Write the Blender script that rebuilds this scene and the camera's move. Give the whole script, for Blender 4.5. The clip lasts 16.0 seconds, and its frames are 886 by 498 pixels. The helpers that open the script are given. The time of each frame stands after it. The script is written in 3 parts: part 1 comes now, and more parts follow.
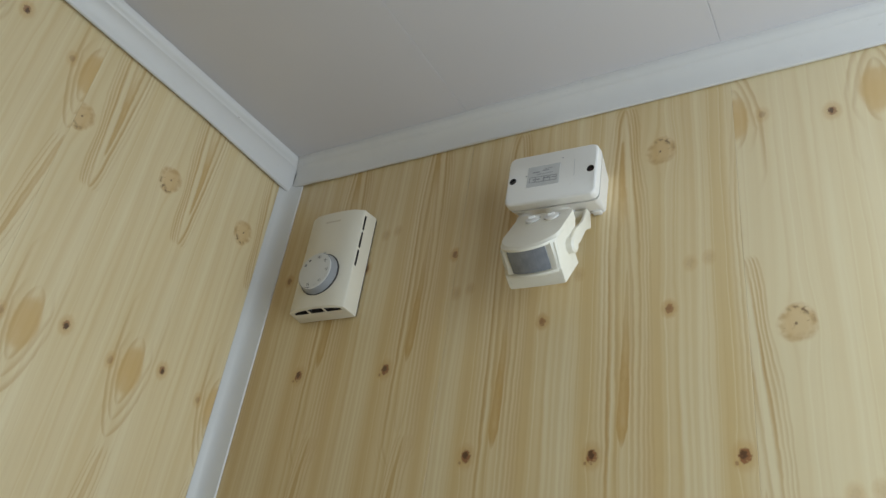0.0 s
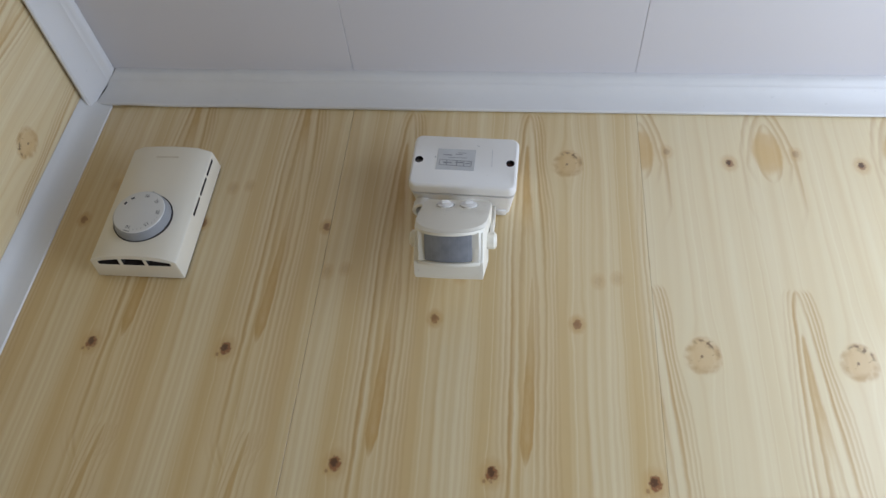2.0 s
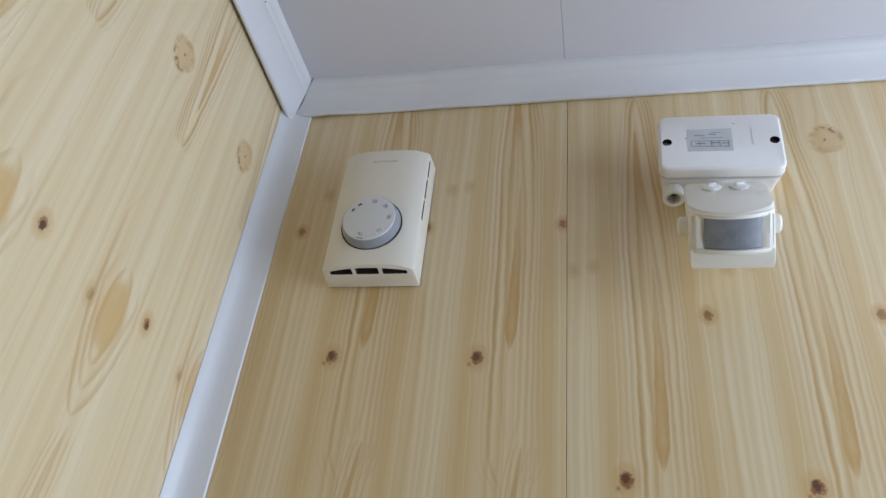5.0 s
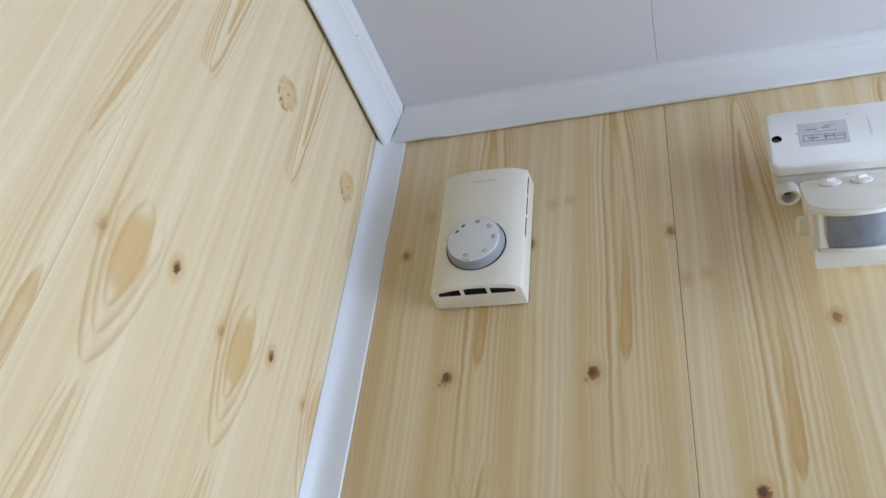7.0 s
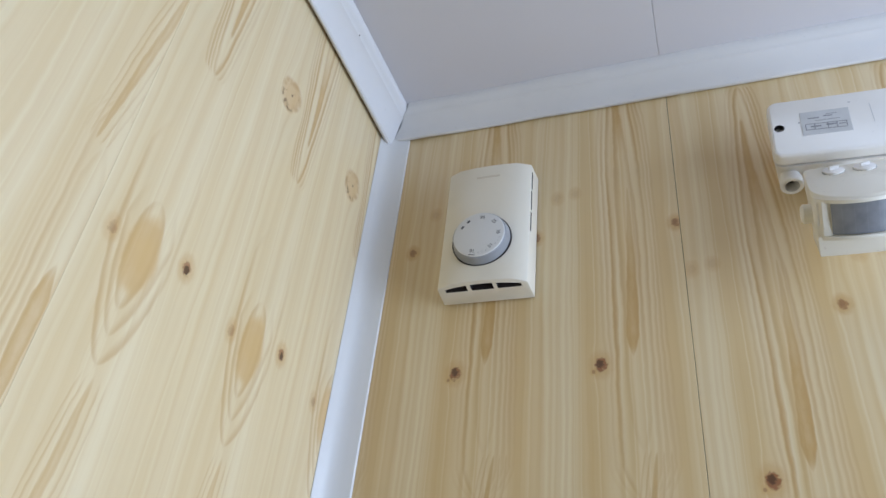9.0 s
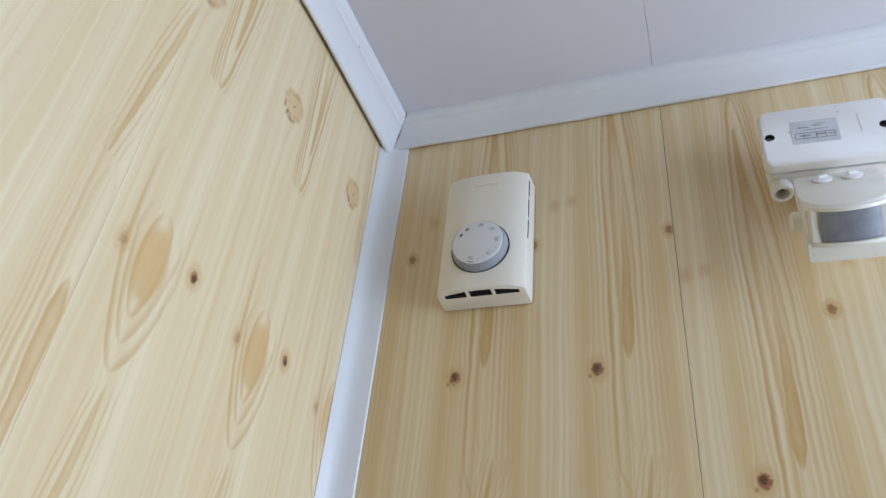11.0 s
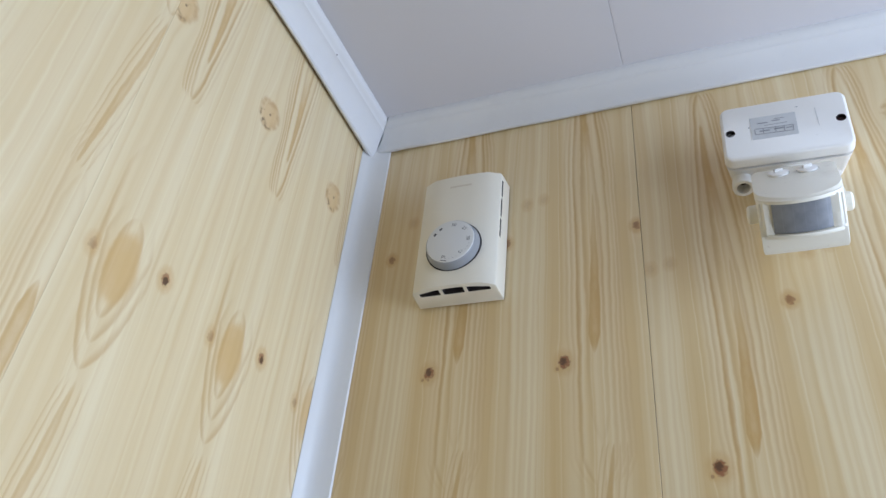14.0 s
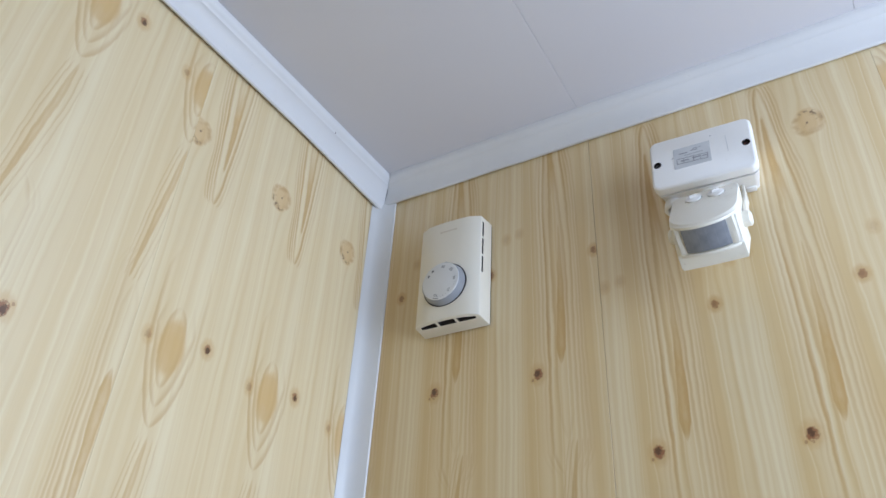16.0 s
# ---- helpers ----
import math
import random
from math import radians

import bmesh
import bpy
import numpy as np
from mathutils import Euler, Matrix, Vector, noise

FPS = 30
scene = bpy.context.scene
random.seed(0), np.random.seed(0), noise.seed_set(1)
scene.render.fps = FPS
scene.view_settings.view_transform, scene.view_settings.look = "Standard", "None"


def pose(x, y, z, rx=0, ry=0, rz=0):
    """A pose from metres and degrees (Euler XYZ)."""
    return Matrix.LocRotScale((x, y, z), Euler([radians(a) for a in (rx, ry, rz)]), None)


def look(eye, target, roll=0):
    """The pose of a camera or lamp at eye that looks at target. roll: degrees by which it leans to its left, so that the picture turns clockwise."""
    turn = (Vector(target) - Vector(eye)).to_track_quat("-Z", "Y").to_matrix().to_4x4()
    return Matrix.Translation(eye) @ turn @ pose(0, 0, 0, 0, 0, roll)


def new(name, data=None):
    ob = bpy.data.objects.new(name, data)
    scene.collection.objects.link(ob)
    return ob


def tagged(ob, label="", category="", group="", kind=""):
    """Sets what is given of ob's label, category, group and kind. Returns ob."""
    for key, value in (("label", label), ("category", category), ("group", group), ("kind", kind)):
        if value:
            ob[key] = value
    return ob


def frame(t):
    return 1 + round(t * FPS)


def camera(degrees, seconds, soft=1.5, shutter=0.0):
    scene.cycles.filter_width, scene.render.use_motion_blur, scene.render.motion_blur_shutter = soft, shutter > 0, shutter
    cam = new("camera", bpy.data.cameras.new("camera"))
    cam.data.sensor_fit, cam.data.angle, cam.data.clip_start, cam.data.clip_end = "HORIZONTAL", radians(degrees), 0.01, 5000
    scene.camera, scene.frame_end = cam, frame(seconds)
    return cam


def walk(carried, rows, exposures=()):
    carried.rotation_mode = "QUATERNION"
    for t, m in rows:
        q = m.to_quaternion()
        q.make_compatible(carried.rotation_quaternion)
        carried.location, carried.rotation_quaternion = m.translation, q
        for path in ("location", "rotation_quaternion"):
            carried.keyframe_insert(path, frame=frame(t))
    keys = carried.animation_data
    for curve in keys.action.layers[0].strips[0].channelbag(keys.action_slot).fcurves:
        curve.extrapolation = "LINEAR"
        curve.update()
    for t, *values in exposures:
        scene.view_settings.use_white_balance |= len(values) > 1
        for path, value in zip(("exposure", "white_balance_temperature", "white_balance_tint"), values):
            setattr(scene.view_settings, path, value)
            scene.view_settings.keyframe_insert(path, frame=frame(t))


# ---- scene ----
cam = camera(62.6, 16.0)
PATH = [
    (0, (0.58, -0.501, 1.889), (-0.411, 0.936, 2.866), 9.1),
    (0.5, (0.425, -0.493, 1.908), (-0.178, 1.097, 2.96), 8.0),
    (1, (0.401, -0.505, 1.887), (0.007, 1.15, 2.939), 7.0),
    (1.5, (0.429, -0.487, 1.882), (0.174, 1.201, 2.923), 6.5),
    (2, (0.401, -0.474, 1.892), (0.205, 1.19, 2.985), 5.6),
    (2.5, (0.352, -0.474, 1.884), (0.237, 1.179, 3.004), 4.9),
    (3, (0.317, -0.481, 1.881), (0.275, 1.141, 3.05), 4.7),
    (3.5, (0.313, -0.483, 1.88), (0.296, 1.119, 3.077), 5.5),
    (4, (0.312, -0.477, 1.876), (0.227, 1.13, 3.063), 4.7),
    (4.5, (0.302, -0.446, 1.881), (0.126, 1.177, 3.037), 4.3),
    (5, (0.273, -0.439, 1.889), (-0.138, 1.157, 3.022), 6.9),
    (5.2, (0.266, -0.439, 1.89), (-0.191, 1.141, 3.027), 6.9),
    (7.3, (0.257, -0.45, 1.89), (-0.372, 1.071, 3.026), 7.6),
    (7.5, (0.257, -0.451, 1.891), (-0.371, 1.071, 3.025), 7.5),
    (8, (0.258, -0.451, 1.889), (-0.378, 1.065, 3.029), 7.6),
    (8.5, (0.258, -0.45, 1.887), (-0.38, 1.073, 3.016), 6.8),
    (9, (0.259, -0.45, 1.887), (-0.385, 1.069, 3.017), 6.7),
    (11.5, (0.261, -0.464, 1.882), (-0.371, 1.051, 3.025), 6.3),
    (12, (0.26, -0.465, 1.882), (-0.377, 1.045, 3.028), 6.6),
    (12.5, (0.262, -0.461, 1.882), (-0.372, 1.049, 3.031), 6.5),
    (13, (0.263, -0.458, 1.881), (-0.37, 1.051, 3.031), 6.7),
    (13.5, (0.273, -0.457, 1.878), (-0.373, 1.056, 3.016), 6.6),
    (14, (0.3, -0.461, 1.874), (-0.384, 1.034, 3.013), 6.3),
    (14.5, (0.324, -0.472, 1.872), (-0.43, 0.994, 3.005), 6.3),
    (15, (0.357, -0.483, 1.866), (-0.437, 0.963, 2.996), 6.0),
    (15.5, (0.405, -0.485, 1.853), (-0.453, 0.928, 2.979), 5.6),
    (16, (0.427, -0.531, 1.851), (-0.468, 0.874, 2.957), 3.5),
]
EXPOSURES = [(0.0, -0.88, 7480, 1), (0.5, -0.48, 7300, 4), (1.0, -0.33, 7100, 6), (1.5, -0.34, 6950, 6), (2.0, -0.72, 6800, 9), (2.5, -0.65, 6650, 10), (3.5, -0.66, 6500, 10), (4.5, -0.72, 6400, 10), (5.0, -0.37, 6400, 10), (7.5, -0.13, 6250, 9), (13.5, -0.13, 6250, 9), (15.0, -0.18, 6250, 9), (16.0, -0.18, 6250, 9)]
walk(cam, [(t, look(eye, target, roll)) for t, eye, target, roll in PATH], EXPOSURES)

# ---- light ----
world = bpy.data.worlds.new("sky")
scene.world = world
world.use_nodes = True
wn = world.node_tree
sky = wn.nodes.new("ShaderNodeTexSky")
sky.sky_type, sky.sun_disc = "NISHITA", False
sky.sun_elevation, sky.sun_rotation = radians(38), radians(250)
wn.links.new(sky.outputs[0], wn.nodes["Background"].inputs[0])
wn.nodes["Background"].inputs[1].default_value = 0.1


def window_light(name, m, sx, sy, watts, colour):
    data = bpy.data.lights.new(name, "AREA")
    data.shape, data.size, data.size_y, data.energy, data.color = "RECTANGLE", sx, sy, watts, colour
    ob = new(name, data)
    ob.matrix_world = m
    return ob


# room: x 0 to ROOM_X, y 0 to -ROOM_Y, z 0 to CEIL
ROOM_X, ROOM_Y, CEIL = 0.86, 3.4, 2.379
WIN = (-0.52, -0.03, 1.55, 2.345)  # y0, y1, z0, z1 in the right wall
window_light("window_daylight", look((ROOM_X + 0.03, (WIN[0] + WIN[1]) / 2, (WIN[2] + WIN[3]) / 2), (0, (WIN[0] + WIN[1]) / 2, (WIN[2] + WIN[3]) / 2)), 0.45, 0.77, 9.2, (0.64, 0.765, 1.0))


# ---- materials ----
class Net:
    """A node material with short helpers for its arithmetic."""

    def __init__(self, name, rough=0.5, metal=0.0, spec=0.5):
        self.mat = bpy.data.materials.new(name)
        self.mat.use_nodes = True
        self.t = self.mat.node_tree
        self.b = self.t.nodes["Principled BSDF"]
        self.b.inputs["Roughness"].default_value = rough
        self.b.inputs["Metallic"].default_value = metal
        self.b.inputs["Specular IOR Level"].default_value = spec

    def put(self, socket, v):
        if isinstance(v, bpy.types.NodeSocket):
            self.t.links.new(v, socket)
        else:
            socket.default_value = v

    def m(self, op, a, b=0.0, c=0.0, clamp=False):
        n = self.t.nodes.new("ShaderNodeMath")
        n.operation, n.use_clamp = op, clamp
        for s, v in zip(n.inputs, (a, b, c)):
            self.put(s, v)
        return n.outputs[0]

    def add(self, a, b):
        return self.m("ADD", a, b)

    def sub(self, a, b):
        return self.m("SUBTRACT", a, b)

    def mul(self, a, b):
        return self.m("MULTIPLY", a, b)

    def xyz(self, x, y, z):
        n = self.t.nodes.new("ShaderNodeCombineXYZ")
        for s, v in zip(n.inputs, (x, y, z)):
            self.put(s, v)
        return n.outputs[0]

    def split(self, v):
        n = self.t.nodes.new("ShaderNodeSeparateXYZ")
        self.put(n.inputs[0], v)
        return n.outputs

    def coord(self, kind="Object"):
        return self.t.nodes.new("ShaderNodeTexCoord").outputs[kind]

    def noise(self, vec, scale, detail=3.0, rough=0.5, dist=0.0):
        n = self.t.nodes.new("ShaderNodeTexNoise")
        self.put(n.inputs["Vector"], vec)
        for k, v in (("Scale", scale), ("Detail", detail), ("Roughness", rough), ("Distortion", dist)):
            n.inputs[k].default_value = v
        return n.outputs[0]

    def ramp(self, v, lo, hi, a=0.0, b=1.0, smooth=True):
        n = self.t.nodes.new("ShaderNodeMapRange")
        n.interpolation_type = "SMOOTHSTEP" if smooth else "LINEAR"
        for s, w in zip(n.inputs, (v, lo, hi, a, b)):
            self.put(s, w)
        return n.outputs[0]

    def mix(self, f, a, b, kind="MIX"):
        n = self.t.nodes.new("ShaderNodeMix")
        n.data_type, n.blend_type = "RGBA", kind
        self.put(n.inputs[0], f)
        for s, v in ((n.inputs[6], a), (n.inputs[7], b)):
            self.put(s, (*v, 1) if isinstance(v, tuple) else v)
        return n.outputs[2]

    def colour(self, c):
        self.put(self.b.inputs["Base Color"], (*c, 1) if isinstance(c, tuple) else c)
        return self

    def bump(self, height, strength, distance):
        n = self.t.nodes.new("ShaderNodeBump")
        n.inputs["Strength"].default_value, n.inputs["Distance"].default_value = strength, distance
        self.put(n.inputs["Height"], height)
        self.t.links.new(n.outputs[0], self.b.inputs["Normal"])
        return self


# The panels' printed pine: it repeats every PERIOD across and RISE along, in the panel's own plane (x across, z along).
PERIOD, RISE = 0.1036, 0.707


def pine_print():
    k = Net("printed_pine_panel", rough=0.30, spec=0.75)
    x, _, z = k.split(k.coord())

    def off(u, z0, su, sv):
        du = k.m("WRAP", k.sub(x, u), PERIOD / 2, -PERIOD / 2)
        dv = k.m("WRAP", k.sub(z, z0), RISE / 2, -RISE / 2)
        e = k.add(k.m("POWER", k.mul(du, 1 / su), 2.0), k.m("POWER", k.mul(dv, 1 / sv), 2.0))
        return du, dv, e

    def bell(e):
        return k.m("EXPONENT", k.mul(e, -1.0))

    turn = 2 * math.pi / PERIOD

    def ring(u, up, r=PERIOD / (2 * math.pi)):
        a = k.mul(u, turn)
        return k.xyz(k.mul(k.m("COSINE", a), r), k.mul(k.m("SINE", a), r), up)

    # sway of the grain, then its way round the knots
    sway = k.sub(k.noise(ring(x, k.mul(z, 0.16)), 38, 2, 0.45), 0.5)
    wob = k.sub(k.noise(ring(x, k.mul(z, 0.9)), 60, 2, 0.5), 0.5)
    ragged = k.sub(k.noise(ring(x, k.mul(z, 0.35)), 260, 3, 0.6), 0.5)
    u = k.add(k.add(x, k.mul(sway, 0.007)), k.mul(wob, 0.0017))
    for u0, z0, su, sv, amount in (
        (0.0, 0.0, 0.014, 0.024, 0.62), (0.040, 0.176, 0.006, 0.014, 0.55),
        (0.094, 0.187, 0.005, 0.014, 0.45), (0.0046, -0.150, 0.006, 0.014, 0.5), (0.0516, -0.261, 0.007, 0.016, 0.55)):
        du, dv, e = off(u0, z0, su, sv)
        u = k.sub(u, k.mul(k.mul(du, bell(e)), amount))

    def leaf(u0, lean, tip, foot, half, tip_len, foot_len, tip_pow=0.5, foot_pow=0.5):
        """A pointed shape along the grain from foot up to tip: signed offset across it, its side, and its share of the way up."""
        mid, reach = (tip + foot) / 2, (tip - foot) / 2
        dv = k.m("WRAP", k.sub(z, mid), RISE / 2, -RISE / 2)
        side = k.m("WRAP", k.sub(k.sub(u, u0), k.mul(dv, lean)), PERIOD / 2, -PERIOD / 2)
        up = k.m("MULTIPLY", k.sub(reach, dv), 1 / tip_len, clamp=True)
        down = k.m("MULTIPLY", k.add(dv, reach), 1 / foot_len, clamp=True)
        width = k.mul(k.mul(k.m("POWER", up, tip_pow), k.m("POWER", down, foot_pow)), half)
        out = k.add(k.sub(k.m("ABSOLUTE", side), width), k.mul(ragged, 0.0012))
        there = k.mul(k.ramp(dv, -reach - 0.004, -reach + 0.010), k.ramp(dv, reach + 0.003, reach - 0.003))
        return out, side, there, dv

    def stroke(out, at, thick=0.0016, soft=0.0032):
        """A growth line: crisp on its outer side, washed out on its inner."""
        return k.mul(k.ramp(out, at - soft, at), k.ramp(out, at + thick, at))

    # broken strength along the lines
    fade = k.ramp(k.noise(ring(u, k.mul(z, 0.05)), 70, 2, 0.5), 0.34, 0.58, 0.50, 1.0)
    lines = 0.0
    fill = 0.0

    def draw(what, weight):
        return k.m("MAXIMUM", lines, k.mul(what, weight))

    # the long cathedral arch with its echoes
    out, side, there, dv = leaf(-0.0305, -0.010, 0.056, -0.350, 0.0118, 0.135, 0.02)
    right = k.ramp(side, -0.002, 0.002)
    long_fade = k.mul(there, k.ramp(dv, -0.19, -0.05, 0.35, 1.0))
    lines = draw(k.mul(stroke(out, 0.0), long_fade), 0.95)
    for at, weight in ((0.0036, 0.62), (0.0066, 0.72), (0.0096, 0.42)):
        lines = draw(k.mul(k.mul(stroke(out, at, 0.0013, 0.0022), right), long_fade), weight)
    for at, weight in ((0.0042, 0.50), (0.0078, 0.28)):
        lines = draw(k.mul(k.mul(stroke(out, at, 0.0013, 0.0022), k.sub(1.0, right)), long_fade), weight)
    glow = k.mul(k.mul(k.ramp(out, -0.0075, -0.002), k.ramp(out, 0.0, -0.0012)), long_fade)
    # the spike inside it, filled at its point
    out, side, there, dv = leaf(-0.0305, -0.020, 0.020, -0.320, 0.0062, 0.150, 0.02, 0.75)
    lines = draw(k.mul(stroke(out, 0.0), k.mul(there, k.ramp(dv, -0.15, 0.0, 0.30, 1.0))), 0.72)
    fill = k.m("MAXIMUM", fill, k.mul(k.mul(k.ramp(out, 0.0004, -0.0006), there), k.ramp(dv, 0.065, 0.120)))
    # the tongue with its blunt foot
    out, side, there, dv = leaf(-0.0295, 0.008, -0.112, -0.256, 0.0041, 0.115, 0.016, 0.9, 0.7)
    lines = draw(k.mul(stroke(out, 0.0, 0.0009), there), 0.55)
    fill = k.m("MAXIMUM", fill, k.mul(k.mul(k.ramp(out, 0.0005, -0.0006), there), k.ramp(dv, 0.055, -0.020, 0.35, 1.0)))
    # the leaning streak over the oval
    out, side, there, dv = leaf(-0.0265, 0.11, 0.385, 0.255, 0.0024, 0.070, 0.030)
    lines = draw(k.mul(stroke(out, 0.0, 0.0009), there), 0.50)
    fill = k.m("MAXIMUM", fill, k.mul(k.mul(k.ramp(out, 0.0005, -0.0008), there), 0.70))
    for at, weight in ((0.0040, 0.45), (0.0075, 0.35)):
        lines = draw(k.mul(stroke(out, at, 0.0006, 0.0016), there), weight)
    # rings round the flat-cut oval
    for tip, foot, half, weight in ((0.2200, 0.1560, 0.0150, 0.55), (0.2340, 0.1350, 0.0180, 0.50), (0.2490, 0.0900, 0.0215, 0.58)):
        out, side, there, dv = leaf(-0.0320, 0.0, tip, foot, half, 0.060, 0.040, 0.60, 0.50)
        lines = draw(k.mul(stroke(out, 0.0, 0.0019, 0.0040), k.mul(there, 1.0 if foot > 0.15 else k.ramp(dv, foot - (tip + foot) / 2 + 0.01, 0.0))), weight)

    # quiet straight growth lines everywhere else
    field = k.mul(k.noise(ring(u, k.mul(z, 0.010)), 46, 1.5, 0.4), 0.8)
    saw = k.m("FRACT", k.mul(field, 9.0))
    line = k.mul(k.ramp(saw, 0.50, 0.92), k.ramp(saw, 1.0, 0.93))
    pale = k.mul(k.ramp(saw, 0.0, 0.07), k.ramp(saw, 0.26, 0.08))
    band = k.ramp(k.noise(ring(u, k.mul(z, 0.005)), 78, 2.5, 0.5), 0.36, 0.66)
    broad = k.ramp(k.noise(ring(u, k.mul(z, 0.03)), 30, 2, 0.5), 0.34, 0.66)
    fine = k.noise(ring(u, k.mul(z, 0.006)), 420, 3, 0.6)
    pore = k.noise(ring(u, k.mul(z, 0.05)), 1500, 2, 0.6)

    # print batches differ in how strongly the tan wash took; Object Info's colour holds each panel's share
    wash = k.t.nodes.new("ShaderNodeObjectInfo").outputs["Color"]
    wash = k.split(wash)[0]
    ink = k.ramp(wash, 0.0, 1.0, 0.50, 1.0, False)
    c = k.mix(k.mul(band, k.mul(wash, 0.58)), (0.805, 0.680, 0.445), (0.640, 0.445, 0.190))
    c = k.mix(k.mul(broad, k.mul(wash, 0.42)), c, (0.630, 0.430, 0.175))
    c = k.mix(k.mul(k.ramp(fine, 0.46, 0.78), k.mul(wash, 0.24)), c, (0.580, 0.385, 0.150))
    c = k.mix(k.mul(pale, k.mul(fade, 0.27)), c, (0.840, 0.745, 0.510))
    c = k.mix(k.mul(glow, 0.30), c, (0.835, 0.735, 0.495))
    c = k.mix(k.mul(k.mul(line, ink), k.mul(fade, 0.15)), c, (0.550, 0.305, 0.085))
    c = k.mix(k.mul(k.mul(lines, fade), 0.86), c, (0.500, 0.275, 0.080))
    c = k.mix(k.mul(k.mul(fill, k.ramp(ragged, -0.25, 0.25, 0.72, 1.0)), k.mul(ink, 0.80)), c, (0.55, 0.325, 0.100))
    # the flat-cut oval's tan heart
    du, dv, e = off(-0.0318, 0.188, 0.0122, 0.0230)
    ee = k.add(k.add(e, k.mul(wob, 0.8)), k.mul(ragged, 0.35))
    c = k.mix(k.mul(k.ramp(ee, 1.30, 0.50), 0.64), c, (0.61, 0.370, 0.125))
    c = k.mix(k.mul(k.ramp(ee, 0.45, 0.05), 0.30), c, (0.66, 0.435, 0.170))
    # the round knot with its rim and cracks
    du, dv, e = off(-0.0005, 0.0008, 0.0108, 0.0122)
    ee = k.add(e, k.mul(wob, 1.6))
    c = k.mix(k.mul(k.ramp(ee, 1.7, 0.4), 0.46), c, (0.59, 0.345, 0.120))
    rim = k.mul(k.ramp(ee, 0.35, 0.95), k.ramp(ee, 1.75, 1.0))
    c = k.mix(k.mul(rim, k.mul(k.ramp(k.noise(k.coord(), 130, 2, 0.5), 0.30, 0.66), 0.55)), c, (0.46, 0.235, 0.070))
    crack = k.ramp(k.noise(k.xyz(k.mul(du, 1.0), 0.0, k.mul(dv, 1.6)), 230, 2, 0.6), 0.60, 0.72)
    arc = k.mul(k.mul(k.ramp(ee, 0.40, 0.75), k.ramp(ee, 1.35, 0.95)), k.ramp(k.add(k.mul(du, 0.6), dv), 0.005, 0.011))
    arc = k.mul(arc, k.ramp(k.noise(k.coord(), 260, 1, 0.5), 0.44, 0.66))
    c = k.mix(k.mul(arc, 0.75), c, (0.12, 0.060, 0.028))
    c = k.mix(k.mul(k.mul(crack, k.ramp(ee, 1.0, 0.6)), 0.40), c, (0.30, 0.14, 0.05))
    du, dv, e = off(-0.001, 0.0002, 0.0010, 0.0012)
    c = k.mix(k.mul(k.ramp(e, 1.6, 0.3), 0.75), c, (0.16, 0.07, 0.03))
    # small dead knots: a soft halo, a red-brown eye, a near-black crescent
    for u0, z0, r, halo, eye, dark in (
        (0.040, 0.176, 0.0034, 0.40, 0.70, 0.75), (0.0046, -0.150, 0.0030, 0.52, 0.62, 0.15), (0.0516, -0.261, 0.0040, 0.36, 0.85, 0.65),
        (0.094, 0.187, 0.0030, 0.28, 0.30, 0.1), (0.021, -0.113, 0.0028, 0.28, 0.10, 0.0), (0.035, -0.110, 0.0026, 0.25, 0.08, 0.0), (0.0465, -0.266, 0.0011, 0.2, 0.5, 0.0)):
        du, dv, e = off(u0, z0, r, r * 1.3)
        rough_e = k.add(e, k.mul(k.sub(k.noise(k.coord(), 420, 3, 0.6), 0.5), 2.6))
        c = k.mix(k.mul(k.ramp(rough_e, 6.5, 0.6), halo), c, (0.53, 0.280, 0.070))
        c = k.mix(k.mul(k.ramp(rough_e, 1.3, 0.45), eye), c, (0.260, 0.085, 0.030))
        if dark:
            du, dv, e = off(u0 - 0.15 * r, z0 + 0.2 * r, r * 0.60, r * 0.80)
            rough_e = k.add(e, k.mul(k.sub(k.noise(k.coord(), 700, 2, 0.6), 0.5), 3.2))
            c = k.mix(k.mul(k.ramp(rough_e, 1.2, 0.6), dark), c, (0.040, 0.022, 0.012))
    # faint handling marks and a few specks
    smudge = k.ramp(k.noise(k.coord(), 9, 3, 0.55), 0.45, 0.75)
    c = k.mix(k.mul(smudge, 0.10), c, (0.58, 0.47, 0.28))
    k.colour(c)
    k.put(k.b.inputs["Roughness"], k.ramp(fine, 0.2, 0.8, 0.37, 0.28))
    k.bump(k.add(k.mul(pore, 0.5), fine), 0.10, 0.0004)
    return k.mat


def plastic(name, c, rough, dirt=0.12, dirt_colour=(0.35, 0.30, 0.24), grain=0.06, spec=0.5, stain_scale=22):
    k = Net(name, rough=rough, spec=spec)
    p = k.coord()
    fine = k.noise(p, 900, 2, 0.5)
    stain = k.ramp(k.noise(p, stain_scale, 4, 0.6), 0.48, 0.78)
    speck = k.ramp(k.noise(p, 260, 2, 0.5), 0.70, 0.76)
    col = k.mix(k.mul(stain, dirt), c, dirt_colour)
    col = k.mix(k.mul(speck, dirt * 1.2), col, dirt_colour)
    k.colour(col)
    k.put(k.b.inputs["Roughness"], k.ramp(stain, 0.0, 1.0, rough, min(1.0, rough + 0.18)))
    k.bump(fine, grain, 0.0003)
    return k.mat


def plain(name, c, rough=0.5, metal=0.0, spec=0.5):
    k = Net(name, rough=rough, metal=metal, spec=spec)
    n = k.noise(k.coord(), 60, 3, 0.6)
    k.colour(k.mix(k.ramp(n, 0.3, 0.75, 0, 0.35), c, tuple(v * 0.72 for v in c)))
    return k.mat


